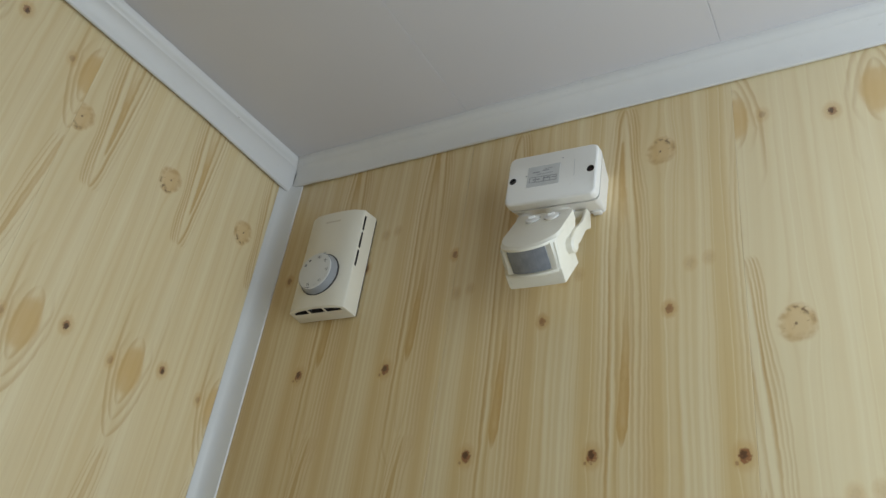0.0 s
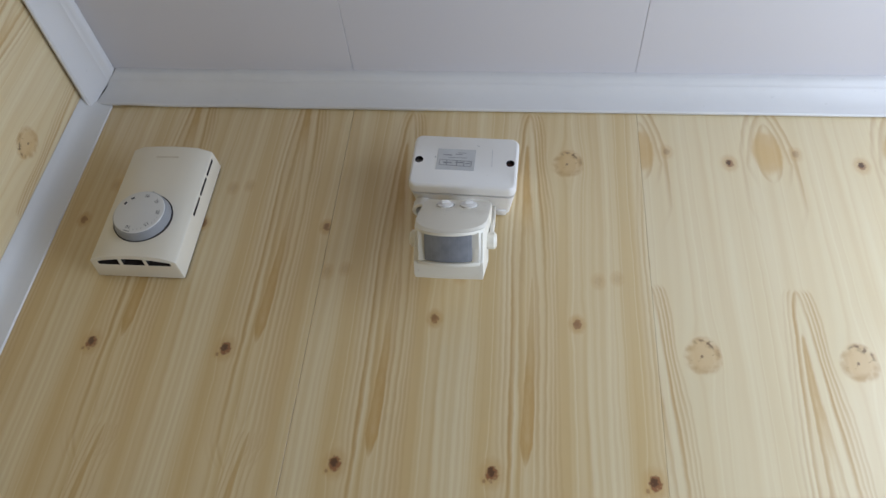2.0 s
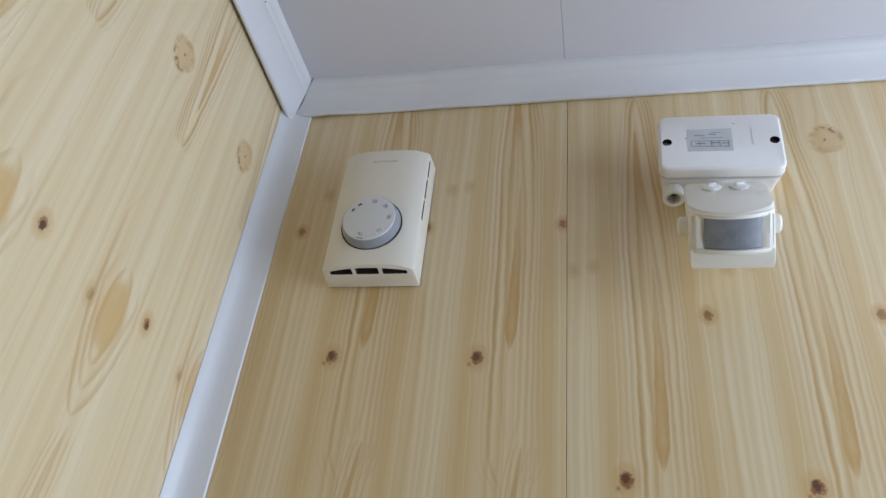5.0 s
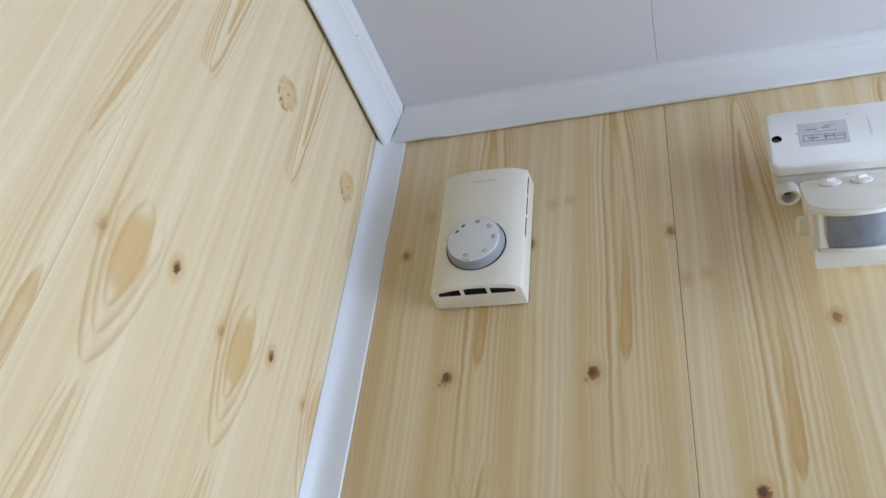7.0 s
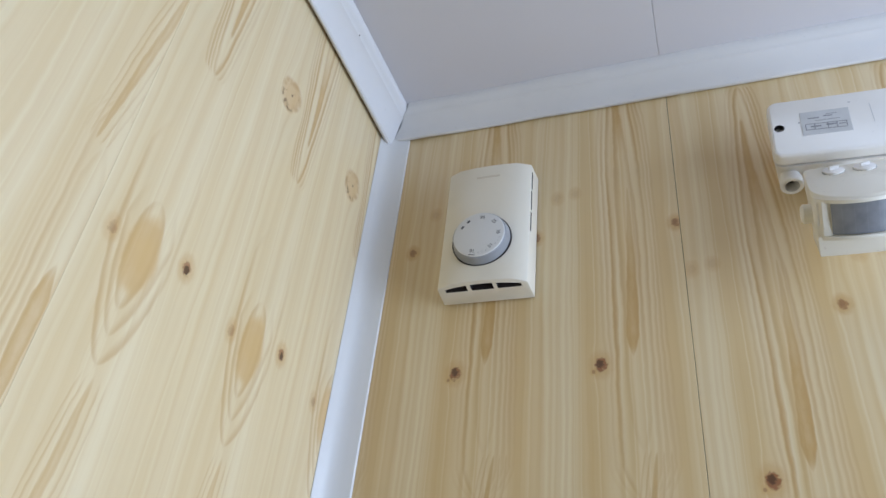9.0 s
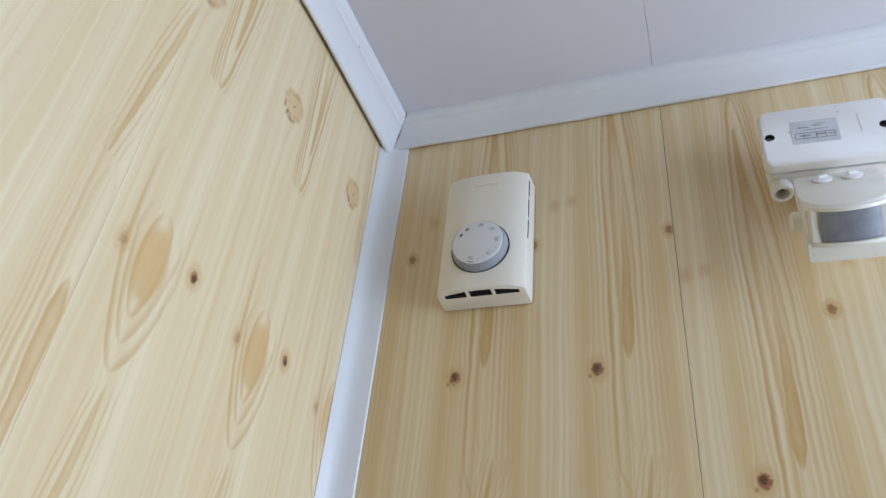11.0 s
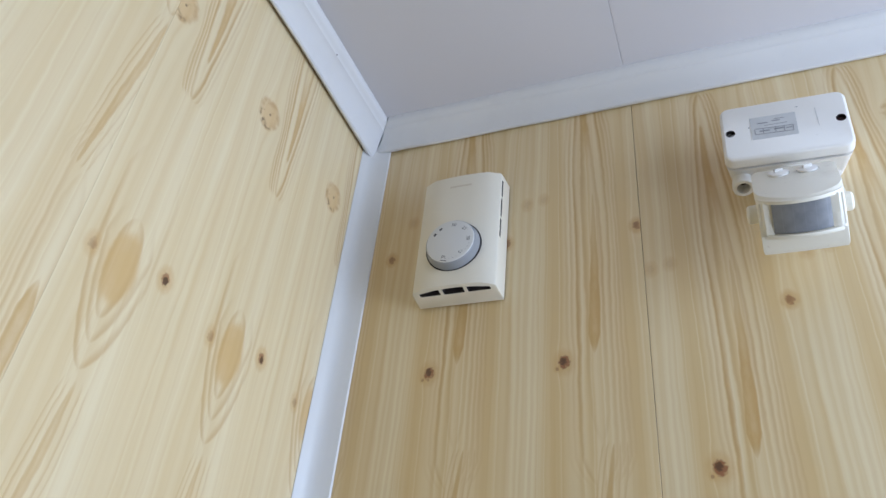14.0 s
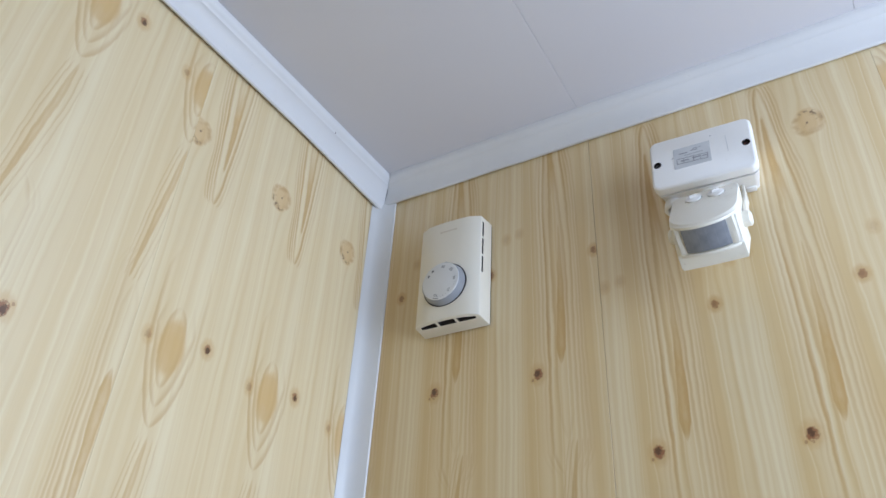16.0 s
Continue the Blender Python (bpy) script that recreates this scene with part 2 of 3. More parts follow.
PINE = pine_print()
CEIL_MAT = plastic("satin_white_ceiling_panel", (0.665, 0.643, 0.662), 0.33, 0.06, (0.50, 0.48, 0.47), 0.05, stain_scale=5)
CORNICE_MAT = plastic("white_plastic_cornice", (0.745, 0.730, 0.715), 0.32, 0.20, (0.55, 0.53, 0.50), 0.05, stain_scale=14)
ANGLE_MAT = plastic("white_plastic_corner_strip", (0.745, 0.735, 0.715), 0.34, 0.08, (0.55, 0.53, 0.50), 0.04)
CREAM = plastic("cream_thermostat_plastic", (0.80, 0.74, 0.615), 0.42, 0.07, (0.55, 0.47, 0.35), 0.10)
DIAL = plastic("pale_grey_dial_plastic", (0.70, 0.69, 0.665), 0.38, 0.08, (0.40, 0.38, 0.35), 0.05)
DIAL_SIDE = plastic("grey_dial_rim", (0.30, 0.305, 0.315), 0.34, 0.10, (0.25, 0.25, 0.26), 0.04)
BOX_WHITE = plastic("white_junction_box_plastic", (0.85, 0.825, 0.785), 0.34, 0.13, (0.45, 0.39, 0.33), 0.07)
SENSOR_WHITE = plastic("warm_white_sensor_plastic", (0.83, 0.785, 0.675), 0.40, 0.20, (0.48, 0.40, 0.31), 0.09, stain_scale=40)
# near-black for joints, and for shade painted into openings and gaps
DARK = plain("dark_joints_and_shade", (0.030, 0.022, 0.020), 0.8)
RUST = plain("dark_screw_metal", (0.10, 0.045, 0.04), 0.45, 0.6)
SCREW = plain("zinc_screw", (0.36, 0.35, 0.33), 0.35, 0.9)
LABEL_GREY = plain("grey_label_foil", (0.60, 0.60, 0.595), 0.38)
INK = plain("printed_ink", (0.10, 0.10, 0.105), 0.6)
INK_SOFT = plain("faded_ink", (0.31, 0.31, 0.32), 0.6)
CREAM_MARK = plain("embossed_cream_mark", (0.72, 0.64, 0.51), 0.5)
WALL_PLAIN = plastic("plain_cream_board", (0.30, 0.275, 0.235), 0.5, 0.1)
FLOOR_MAT = plastic("grey_brown_linoleum", (0.13, 0.115, 0.095), 0.45, 0.3, (0.12, 0.09, 0.06), stain_scale=6)
FRAME_MAT = plain("white_window_plastic", (0.80, 0.80, 0.81), 0.35)


def lens_material():
    k = Net("grey_fresnel_lens", rough=0.33, spec=0.5)
    x, y, z = k.split(k.coord())
    rib = k.m("SINE", k.mul(z, 4200.0))
    cell = k.m("SINE", k.mul(x, 980.0))
    tone = k.noise(k.coord(), 120, 2, 0.5)
    c = k.mix(k.ramp(tone, 0.3, 0.7), (0.20, 0.207, 0.222), (0.255, 0.262, 0.280))
    c = k.mix(k.ramp(cell, 0.92, 1.0, 0, 0.10), c, (0.42, 0.43, 0.46))
    k.colour(c)
    k.bump(k.add(rib, k.mul(cell, 1.0)), 0.03, 0.0003)
    return k.mat


LENS = lens_material()
glass = Net("window_glass", rough=0.02)
glass.b.inputs["Transmission Weight"].default_value = 1.0
GLASS = glass.colour((0.95, 0.97, 0.97)).mat


# ---- mesh helpers ----
def mesh_of(name, bm, mat, smooth=False):
    bmesh.ops.recalc_face_normals(bm, faces=bm.faces)
    me = bpy.data.meshes.new(name)
    bm.to_mesh(me)
    bm.free()
    me.materials.append(mat)
    if smooth:
        me.polygons.foreach_set("use_smooth", [True] * len(me.polygons))
        me.set_sharp_from_angle(angle=radians(24))
    return me


def part(name, bm, mat, parent, label="", m=None, smooth=True):
    ob = new(name, mesh_of(name, bm, mat, smooth))
    ob.parent = parent
    if m is not None:
        ob.matrix_basis = m
    if label:
        tagged(ob, label)
    return ob


def thing(name, m, label, category, group="", kind=""):
    ob = new(name)
    ob.empty_display_size = 0.02
    ob.matrix_world = m
    return tagged(ob, label, category, group, kind)


def slab(x0, x1, y0, y1, z0, z1, bevel=0.0, segments=2, bm=None):
    bm = bm or bmesh.new()
    before = set(bm.verts)
    bmesh.ops.create_cube(bm, size=1, matrix=Matrix.LocRotScale(((x0 + x1) / 2, (y0 + y1) / 2, (z0 + z1) / 2), None, (x1 - x0, y1 - y0, z1 - z0)))
    if bevel:
        mine = set(bm.verts) - before
        bmesh.ops.bevel(bm, geom=[e for e in bm.edges if set(e.verts) <= mine], offset=bevel, segments=segments, profile=0.5, affect="EDGES")
    return bm


def extrude(outline, z0, z1, bm=None, bevel=0.0, segments=2):
    """A closed outline of (x, y) drawn up from z0 to z1; either may be a function of (x, y)."""
    bm = bm or bmesh.new()
    low = [bm.verts.new((x, y, z0(x, y) if callable(z0) else z0)) for x, y in outline]
    high = [bm.verts.new((x, y, z1(x, y) if callable(z1) else z1)) for x, y in outline]
    n = len(outline)
    faces = [bm.faces.new(low[::-1]), bm.faces.new(high)]
    faces += [bm.faces.new((low[i], low[(i + 1) % n], high[(i + 1) % n], high[i])) for i in range(n)]
    bmesh.ops.recalc_face_normals(bm, faces=faces)
    if bevel:
        edges = [e for e in bm.edges if e.is_manifold and e.calc_face_angle(0) > radians(28)]
        bmesh.ops.bevel(bm, geom=edges, offset=bevel, segments=segments, profile=0.5, affect="EDGES", clamp_overlap=True)
    return bm


def turned(rings, n=40, m=None, bm=None):
    """A body of revolution round z from (radius, z) pairs; radius 0 closes it."""
    bm = bm or bmesh.new()
    m = m or Matrix()
    loops = []
    for r, z in rings:
        if r == 0:
            loops.append([bm.verts.new(m @ Vector((0, 0, z)))])
        else:
            loops.append([bm.verts.new(m @ Vector((r * math.cos(2 * math.pi * i / n), r * math.sin(2 * math.pi * i / n), z))) for i in range(n)])
    for a, b in zip(loops, loops[1:]):
        for i in range(n):
            j = (i + 1) % n
            ring_face = [a[i % len(a)], a[j % len(a)], b[j % len(b)], b[i % len(b)]]
            bm.faces.new(list(dict.fromkeys(ring_face)))
    return bm


def cut(ob, bm, mat=None):
    """Takes the closed body bm away from the mesh of ob; mat: what shows inside the cut."""
    tool = new("tool", mesh_of("tool", bm, mat or ob.data.materials[0]))
    tool.parent, tool.matrix_basis = ob.parent, ob.matrix_basis.copy()
    mod = ob.modifiers.new("cut", "BOOLEAN")
    mod.operation, mod.object, mod.solver, mod.material_mode = "DIFFERENCE", tool, "EXACT", "TRANSFER"
    bpy.context.view_layer.update()
    me = bpy.data.meshes.new_from_object(ob.evaluated_get(bpy.context.evaluated_depsgraph_get()))
    ob.modifiers.clear()
    ob.data = me
    me.polygons.foreach_set("use_smooth", [True] * len(me.polygons))
    me.set_sharp_from_angle(angle=radians(24))
    bpy.data.objects.remove(tool)
    return ob


# ---- structure ----
T = 0.10
PANEL_D = 0.008
SEAMS = [0.2525 + 0.25 * i for i in range(-1, 4)]


def board(x0, x1, z0, z1, ox, oz, gap, ease):
    """A panel in its own print's coordinates: face towards -y, with eased long edges."""
    g, d, e = gap / 2, PANEL_D, ease
    outline = [(x0 + g - ox, 0.0), (x0 + g - ox, -d + e), (x0 + g + e - ox, -d), (x1 - g - e - ox, -d), (x1 - g - ox, -d + e), (x1 - g - ox, 0.0)]
    return extrude(outline, z0 - oz, z1 - oz)


wall_back = tagged(new("wall_back", mesh_of("wall_back", slab(-T, ROOM_X + T, PANEL_D + 0.0005, PANEL_D + T, 0, CEIL + 0.02), DARK)), "end wall clad in upright pine-print plastic panels", "wall", kind="structure")
wall_left = tagged(new("wall_left", mesh_of("wall_left", slab(-PANEL_D - T, -PANEL_D - 0.0005, -ROOM_Y - T, PANEL_D, 0, CEIL + 0.02), DARK)), "side wall clad in upright pine-print plastic panels", "wall", kind="structure")

# where each panel's print has its round knot: across, height
BACK_PRINT = [(0.141, 2.371), (0.443, 2.292), (0.534, 2.121), (0.83, 2.33), (1.05, 2.18), (1.31, 2.40)]
edges = [0.0] + SEAMS[1:] + [ROOM_X]
for (x0, x1), (ox, oz) in zip(zip(edges, edges[1:]), BACK_PRINT):
    bm = board(x0, x1, 0.0, CEIL + 0.01, ox, oz, 0.0001, 0.0002)
    for v in bm.verts:  # the first joint gapes towards the top
        if x0 == 0.0 and v.co.z > 0 and v.co.x > 0:
            v.co.x -= 0.0003
    ob = part("panel", bm, PINE, wall_back, m=pose(ox, PANEL_D, oz), smooth=False)
    ob.color = (0.32 if x0 > 0.4 else 1.08, 1, 1, 1)
# the side wall's panels hang the other way up
LEFT_EDGES = [0.0] + [-0.257 - 0.25 * i for i in range(13)] + [-ROOM_Y]
LEFT_PRINT = [(-0.046, 2.264), (-0.291, 2.494), (-0.62, 2.31), (-0.83, 2.15), (-1.1, 2.4), (-1.31, 2.2), (-1.62, 2.33), (-1.85, 2.1), (-2.1, 2.29), (-2.34, 2.41), (-2.6, 2.17), (-2.85, 2.3), (-3.1, 2.24), (-3.33, 2.36)]
for (y1, y0), (oy, oz) in zip(zip(LEFT_EDGES, LEFT_EDGES[1:]), LEFT_PRINT):
    # local x runs along -y, local z down, the face towards +x
    bm = board(-y1, -y0, -CEIL - 0.01, 0.0, -oy, -oz, 0.00005, 0.00012)
    ob = part("panel", bm, PINE, wall_left, m=Matrix(((0, -1, 0, -PANEL_D), (-1, 0, 0, oy), (0, 0, -1, oz), (0, 0, 0, 1))), smooth=False)
    ob.color = (0.60, 1, 1, 1)

bm = slab(0, ROOM_X, -ROOM_Y, 0, -0.06, 0.0)
tagged(new("floor", mesh_of("floor", bm, FLOOR_MAT)), "grey-brown linoleum floor of the cabin", "floor", kind="structure")
tagged(new("wall_front", mesh_of("wall_front", slab(-T, ROOM_X + T, -ROOM_Y - T, -ROOM_Y, 0, CEIL + 0.02), WALL_PLAIN)), "plain cream end wall", "wall", kind="structure")
bm = bmesh.new()
for y0, y1, z0, z1 in ((-ROOM_Y, WIN[0], 0, CEIL + 0.02), (WIN[1], 0.1, 0, CEIL + 0.02), (WIN[0], WIN[1], 0, WIN[2]), (WIN[0], WIN[1], WIN[3], CEIL + 0.02)):
    slab(ROOM_X, ROOM_X + T, y0, y1, z0, z1, bm=bm)
tagged(new("wall_right", mesh_of("wall_right", bm, WALL_PLAIN)), "plain cream side wall with a window opening", "wall", kind="structure")
window = tagged(new("window_1"), "white plastic window in the side wall", "window", kind="structure")
window.matrix_world = pose(ROOM_X + 0.06, (WIN[0] + WIN[1]) / 2, WIN[2])
hw, hh = (WIN[1] - WIN[0]) / 2, WIN[3] - WIN[2]
bm = bmesh.new()
for y0, y1, z0, z1 in ((-hw, -hw + 0.05, 0, hh), (hw - 0.05, hw, 0, hh), (-hw + 0.05, hw - 0.05, 0, 0.05), (-hw + 0.05, hw - 0.05, hh - 0.05, hh)):
    slab(-0.02, 0.03, y0, y1, z0, z1, bm=bm)
part("window_frame", bm, FRAME_MAT, window, smooth=False)
pane = part("pane", slab(0.0, 0.005, -hw + 0.05, hw - 0.05, 0.05, hh - 0.05), GLASS, window, smooth=False)
pane.visible_shadow = False

# ceiling: panels along y, butted with a hairline groove, in one mesh
bm = bmesh.new()
cx = [0.0] + [0.2505 + 0.2495 * i for i in range(4)] + [ROOM_X]
for x0, x1 in zip(cx, cx[1:]):
    g, e = 0.0001, 0.0004
    prof = [(x0 + g + e, 0.0), (x0 + g, e), (x0 + g, 0.012), (x1 - g, 0.012), (x1 - g, e), (x1 - g - e, 0.0)]
    a = [bm.verts.new((x, 0.0, CEIL + z)) for x, z in prof]
    b = [bm.verts.new((x, -ROOM_Y, CEIL + z)) for x, z in prof]
    for i in range(6):
        j = (i + 1) % 6
        bm.faces.new((a[i], a[j], b[j], b[i]))
    bm.faces.new(a)
    bm.faces.new(b)
slab(-T, ROOM_X + T, -ROOM_Y - T, 0.1, CEIL + 0.013, CEIL + 0.05, bm=bm)
tagged(new("ceiling", mesh_of("ceiling", bm, CEIL_MAT)), "satin white plastic panel ceiling with hairline joints", "ceiling", kind="structure")

# cornice: drop and reach of its section, from the wall foot to the ceiling lip
COVE = [(0.0005, -0.0290), (0.0026, -0.0298), (0.0040, -0.0288), (0.0045, -0.0262), (0.0058, -0.0215), (0.0078, -0.0172), (0.0106, -0.0135),
        (0.0136, -0.0109), (0.0150, -0.0100), (0.0157, -0.0086), (0.0172, -0.0072), (0.0190, -0.0056), (0.0200, -0.0036), (0.0203, -0.0012), (0.0203, 0.0006), (0.0005, 0.0006)]


def cornice(name, place, ends, label):
    """The section swept between two ends; an end is a function of the reach, so that corners can be mitred."""
    bm = bmesh.new()
    steps = 24
    loops = []
    for s in range(steps + 1):
        loop = []
        for r, d in COVE:
            p = ends[0](r) + (ends[1](r) - ends[0](r)) * s / steps
            ripple = 0.00025 * math.sin(p * 23.0 + 1.7) + 0.0002 * math.sin(p * 61.0)
            loop.append(bm.verts.new(place(p, r + (ripple if d < -0.025 and r > 0.002 else 0), CEIL + d)))
        loops.append(loop)
    n = len(COVE)
    for a, b in zip(loops, loops[1:]):
        for i in range(n):
            bm.faces.new((a[i], a[(i + 1) % n], b[(i + 1) % n], b[i]))
    bm.faces.new(loops[0])
    bm.faces.new(loops[-1])
    return tagged(new(name, mesh_of(name, bm, CORNICE_MAT, True)), label, "cornice", kind="structure")


cornice("cornice_back", lambda p, r, z: (p, -r - 0.0004 - 0.0016 * max(0.0, math.sin(p * 55.0 - 0.6)) ** 2 * math.exp(-p * 3.0), z), (lambda r: 1.10 * r + 0.0036 + 0.0024 * math.exp(-(((r - 0.0085) / 0.0035) ** 2)), lambda r: ROOM_X - 0.001), "white plastic cove cornice between pine panels and ceiling")
cornice_left = cornice("cornice_left", lambda p, r, z: (r * (1.04 - 0.22 * min(p, 0.35)) + 0.0026, -p, z - 0.0010 - 0.0060 * math.exp(-((max(p, 0.0) / 0.008) ** 2)) * (1.0 if z < CEIL - 0.012 else 0.0)), (lambda r: r * 0.97 - 0.0008 - 0.0012 * math.exp(-(((r - 0.0165) / 0.004) ** 2)), lambda r: ROOM_Y - 0.001), "white plastic cove cornice with a loose mitred end")

part("nail_head", turned([(0.0, -0.0006), (0.0007, -0.0006), (0.0006, 0.0003), (0.0, 0.0005)], 12), RUST, cornice_left, "tiny dark nail head", pose(0.0180, -0.112, 2.3688, 0, 135, 0))

# the upright corner strip
strip = [(0.0, -0.0156), (0.0004, -0.0160), (0.0013, -0.0152), (0.0036, -0.0102), (0.0066, -0.0069), (0.0100, -0.0050), (0.0145, -0.0034), (0.0220, -0.0018), (0.0226, -0.0010), (0.0226, 0.0), (0.0, 0.0)]
bm = extrude(strip, 0.0, CEIL - 0.0285)
tagged(new("corner_trim", mesh_of("corner_trim", bm, ANGLE_MAT, True)), "white plastic angle strip in the wall corner", "trim", kind="structure")


# ---- thermostat ----
def build_thermostat():
    root = thing("thermostat", pose(0.1108, 0.0, 2.1665), "cream plastic room thermostat with a round grey dial", "thermostat")
    w, hgt = 0.0345, 0.1135
    front = [(-w, -0.0203), (-w + 0.0012, -0.0216), (-0.0235, -0.0262), (-0.012, -0.0272), (0.0, -0.0276), (0.012, -0.0272), (0.0235, -0.0262), (w - 0.0012, -0.0216), (w, -0.0203)]
    outline = [(-w - 0.0006, -0.0016)] + front + [(w + 0.0010, -0.0016)]
    bm = extrude(outline, lambda x, y: -y * 0.10, lambda x, y: hgt + y * 0.03, bevel=0.0006)
    body = part("cover", bm, CREAM, root)
    # grille under the front edge, three openings
    tool = bmesh.new()
    for a, b in ((-0.0285, -0.0115), (-0.0085, 0.0085), (0.0115, 0.0295)):
        brow = [(a + (b - a) * i / 4, -0.0236 + 4.2 * (a + (b - a) * i / 4) ** 2) for i in range(5)]
        extrude(brow + [(b, -0.0166), (a, -0.0166)], -0.004, 0.020, tool)
    # the cover is solid: near-black cut faces stand in for the shade inside
    cut(body, tool, DARK)
    tool = bmesh.new()
    for a, b in ((0.0490, 0.0670), (0.0695, 0.0875), (0.0900, 0.1070)):
        slab(w - 0.010, w + 0.004, -0.0192, -0.0166, a, b, bm=tool)
    # side slots get the same painted shade
    cut(body, tool, DARK)
    # added near-black plate that paints the shadow in the gap at the wall
    part("back_plate", slab(-w + 0.0006, w + 0.0002, -0.0020, 0.0, 0.002, hgt - 0.0015), DARK, root, "dark inset plate in place of the shade behind the cover", smooth=False)
    # dial, axis along -y
    turn = pose(-0.0004, -0.0265, 0.0388, 90, 0, 0)
    dial = part("dial", turned([(0.0, 0.0), (0.0226, 0.0), (0.0224, 0.0012), (0.0209, 0.0074), (0.0199, 0.0084), (0.0, 0.0084)], 64), DIAL_SIDE, root, "grey dial with a pale numbered face", turn)
    part("dial_seat", turned([(0.0, -0.003), (0.0233, -0.003), (0.0233, 0.0011), (0.0, 0.0011)], 48), DARK, root, "", turn)
    part("dial_face", turned([(0.0, 0.0), (0.0200, 0.0), (0.0197, 0.0005), (0.0186, 0.0008), (0.0, 0.0008)], 64), DIAL, dial, "pale grey face", pose(0, 0, 0.0083))
    for text, ang in (("10", -105), ("15", -50), ("20", 0), ("25", 42), ("30", 82)):
        cu = bpy.data.curves.new("numeral", "FONT")
        cu.body, cu.size, cu.align_x, cu.align_y, cu.extrude = text, 0.0040, "CENTER", "CENTER", 0.00005
        tmp = new("tmp", cu)
        bpy.context.view_layer.update()
        me = bpy.data.meshes.new_from_object(tmp.evaluated_get(bpy.context.evaluated_depsgraph_get()))
        bpy.data.objects.remove(tmp)
        me.materials.clear()
        me.materials.append(INK)
        num = new("numeral", me)
        num.parent = dial
        num.matrix_basis = pose(0.0152 * math.cos(radians(ang)), 0.0152 * math.sin(radians(ang)), 0.00916, 0, 0, ang - 90)
    for ang in (125, 150):
        part("mark", slab(-0.0014, 0.0014, -0.0009, 0.0009, 0, 0.00012), INK, dial, "", pose(0.0152 * math.cos(radians(ang)), 0.0152 * math.sin(radians(ang)), 0.0091, 0, 0, ang - 90), False)
    for i in range(9):
        ang = -97 + i * 10
        if abs(ang + 50) > 8:
            part("dot", slab(-0.0003, 0.0003, -0.0003, 0.0003, 0, 0.0001), INK_SOFT, dial, "", pose(0.0170 * math.cos(radians(ang)), 0.0170 * math.sin(radians(ang)), 0.0091), False)
    part("pointer", slab(-0.0026, 0.0026, -0.0003, 0.0003, 0, 0.0003), INK, dial, "thin black pointer line", pose(0.0187 * math.cos(radians(-103)), 0.0187 * math.sin(radians(-103)), 0.0088, 0, 0, -13), False)
    part("index", slab(-0.0005, 0.0005, -0.0004, 0.0004, 0, 0.0004), INK_SOFT, root, "", pose(0.0005, -0.0276, 0.0640, 90, 0, 0), False)
    part("maker_mark", slab(-0.0095, 0.0095, -0.0008, 0.0008, -0.0006, 0.0001), CREAM_MARK, root, "faint embossed strip", pose(0.001, -0.0276, 0.1010, 90, 0, 0), False)
    return root


build_thermostat()


# ---- junction box ----
def loft(sections, bevel=0.0):
    """Closed outlines of one count of points, each with its height, skinned one after another."""
    bm = bmesh.new()
    loops = [[bm.verts.new((x, y, z(x, y) if callable(z) else z)) for x, y in o] for o, z in sections]
    n = len(loops[0])
    bm.faces.new(loops[0][::-1])
    bm.faces.new(loops[-1])
    for a, b in zip(loops, loops[1:]):
        for i in range(n):
            bm.faces.new((a[i], a[(i + 1) % n], b[(i + 1) % n], b[i]))
    bmesh.ops.recalc_face_normals(bm, faces=bm.faces)
    if bevel:
        edges = [e for e in bm.edges if e.is_manifold and e.calc_face_angle(0) > radians(28)]
        bmesh.ops.bevel(bm, geom=edges, offset=bevel, segments=2, profile=0.5, affect="EDGES", clamp_overlap=True)
    return bm


def rounded(w, h, r, n=6):
    pts = []
    for cx_, cz_, a0 in ((w - r, h - r, 0), (-w + r, h - r, 90), (-w + r, -h + r, 180), (w - r, -h + r, 270)):
        pts += [(cx_ + r * math.cos(radians(a0 + 90 * i / n)), cz_ + r * math.sin(radians(a0 + 90 * i / n))) for i in range(n + 1)]
    return pts


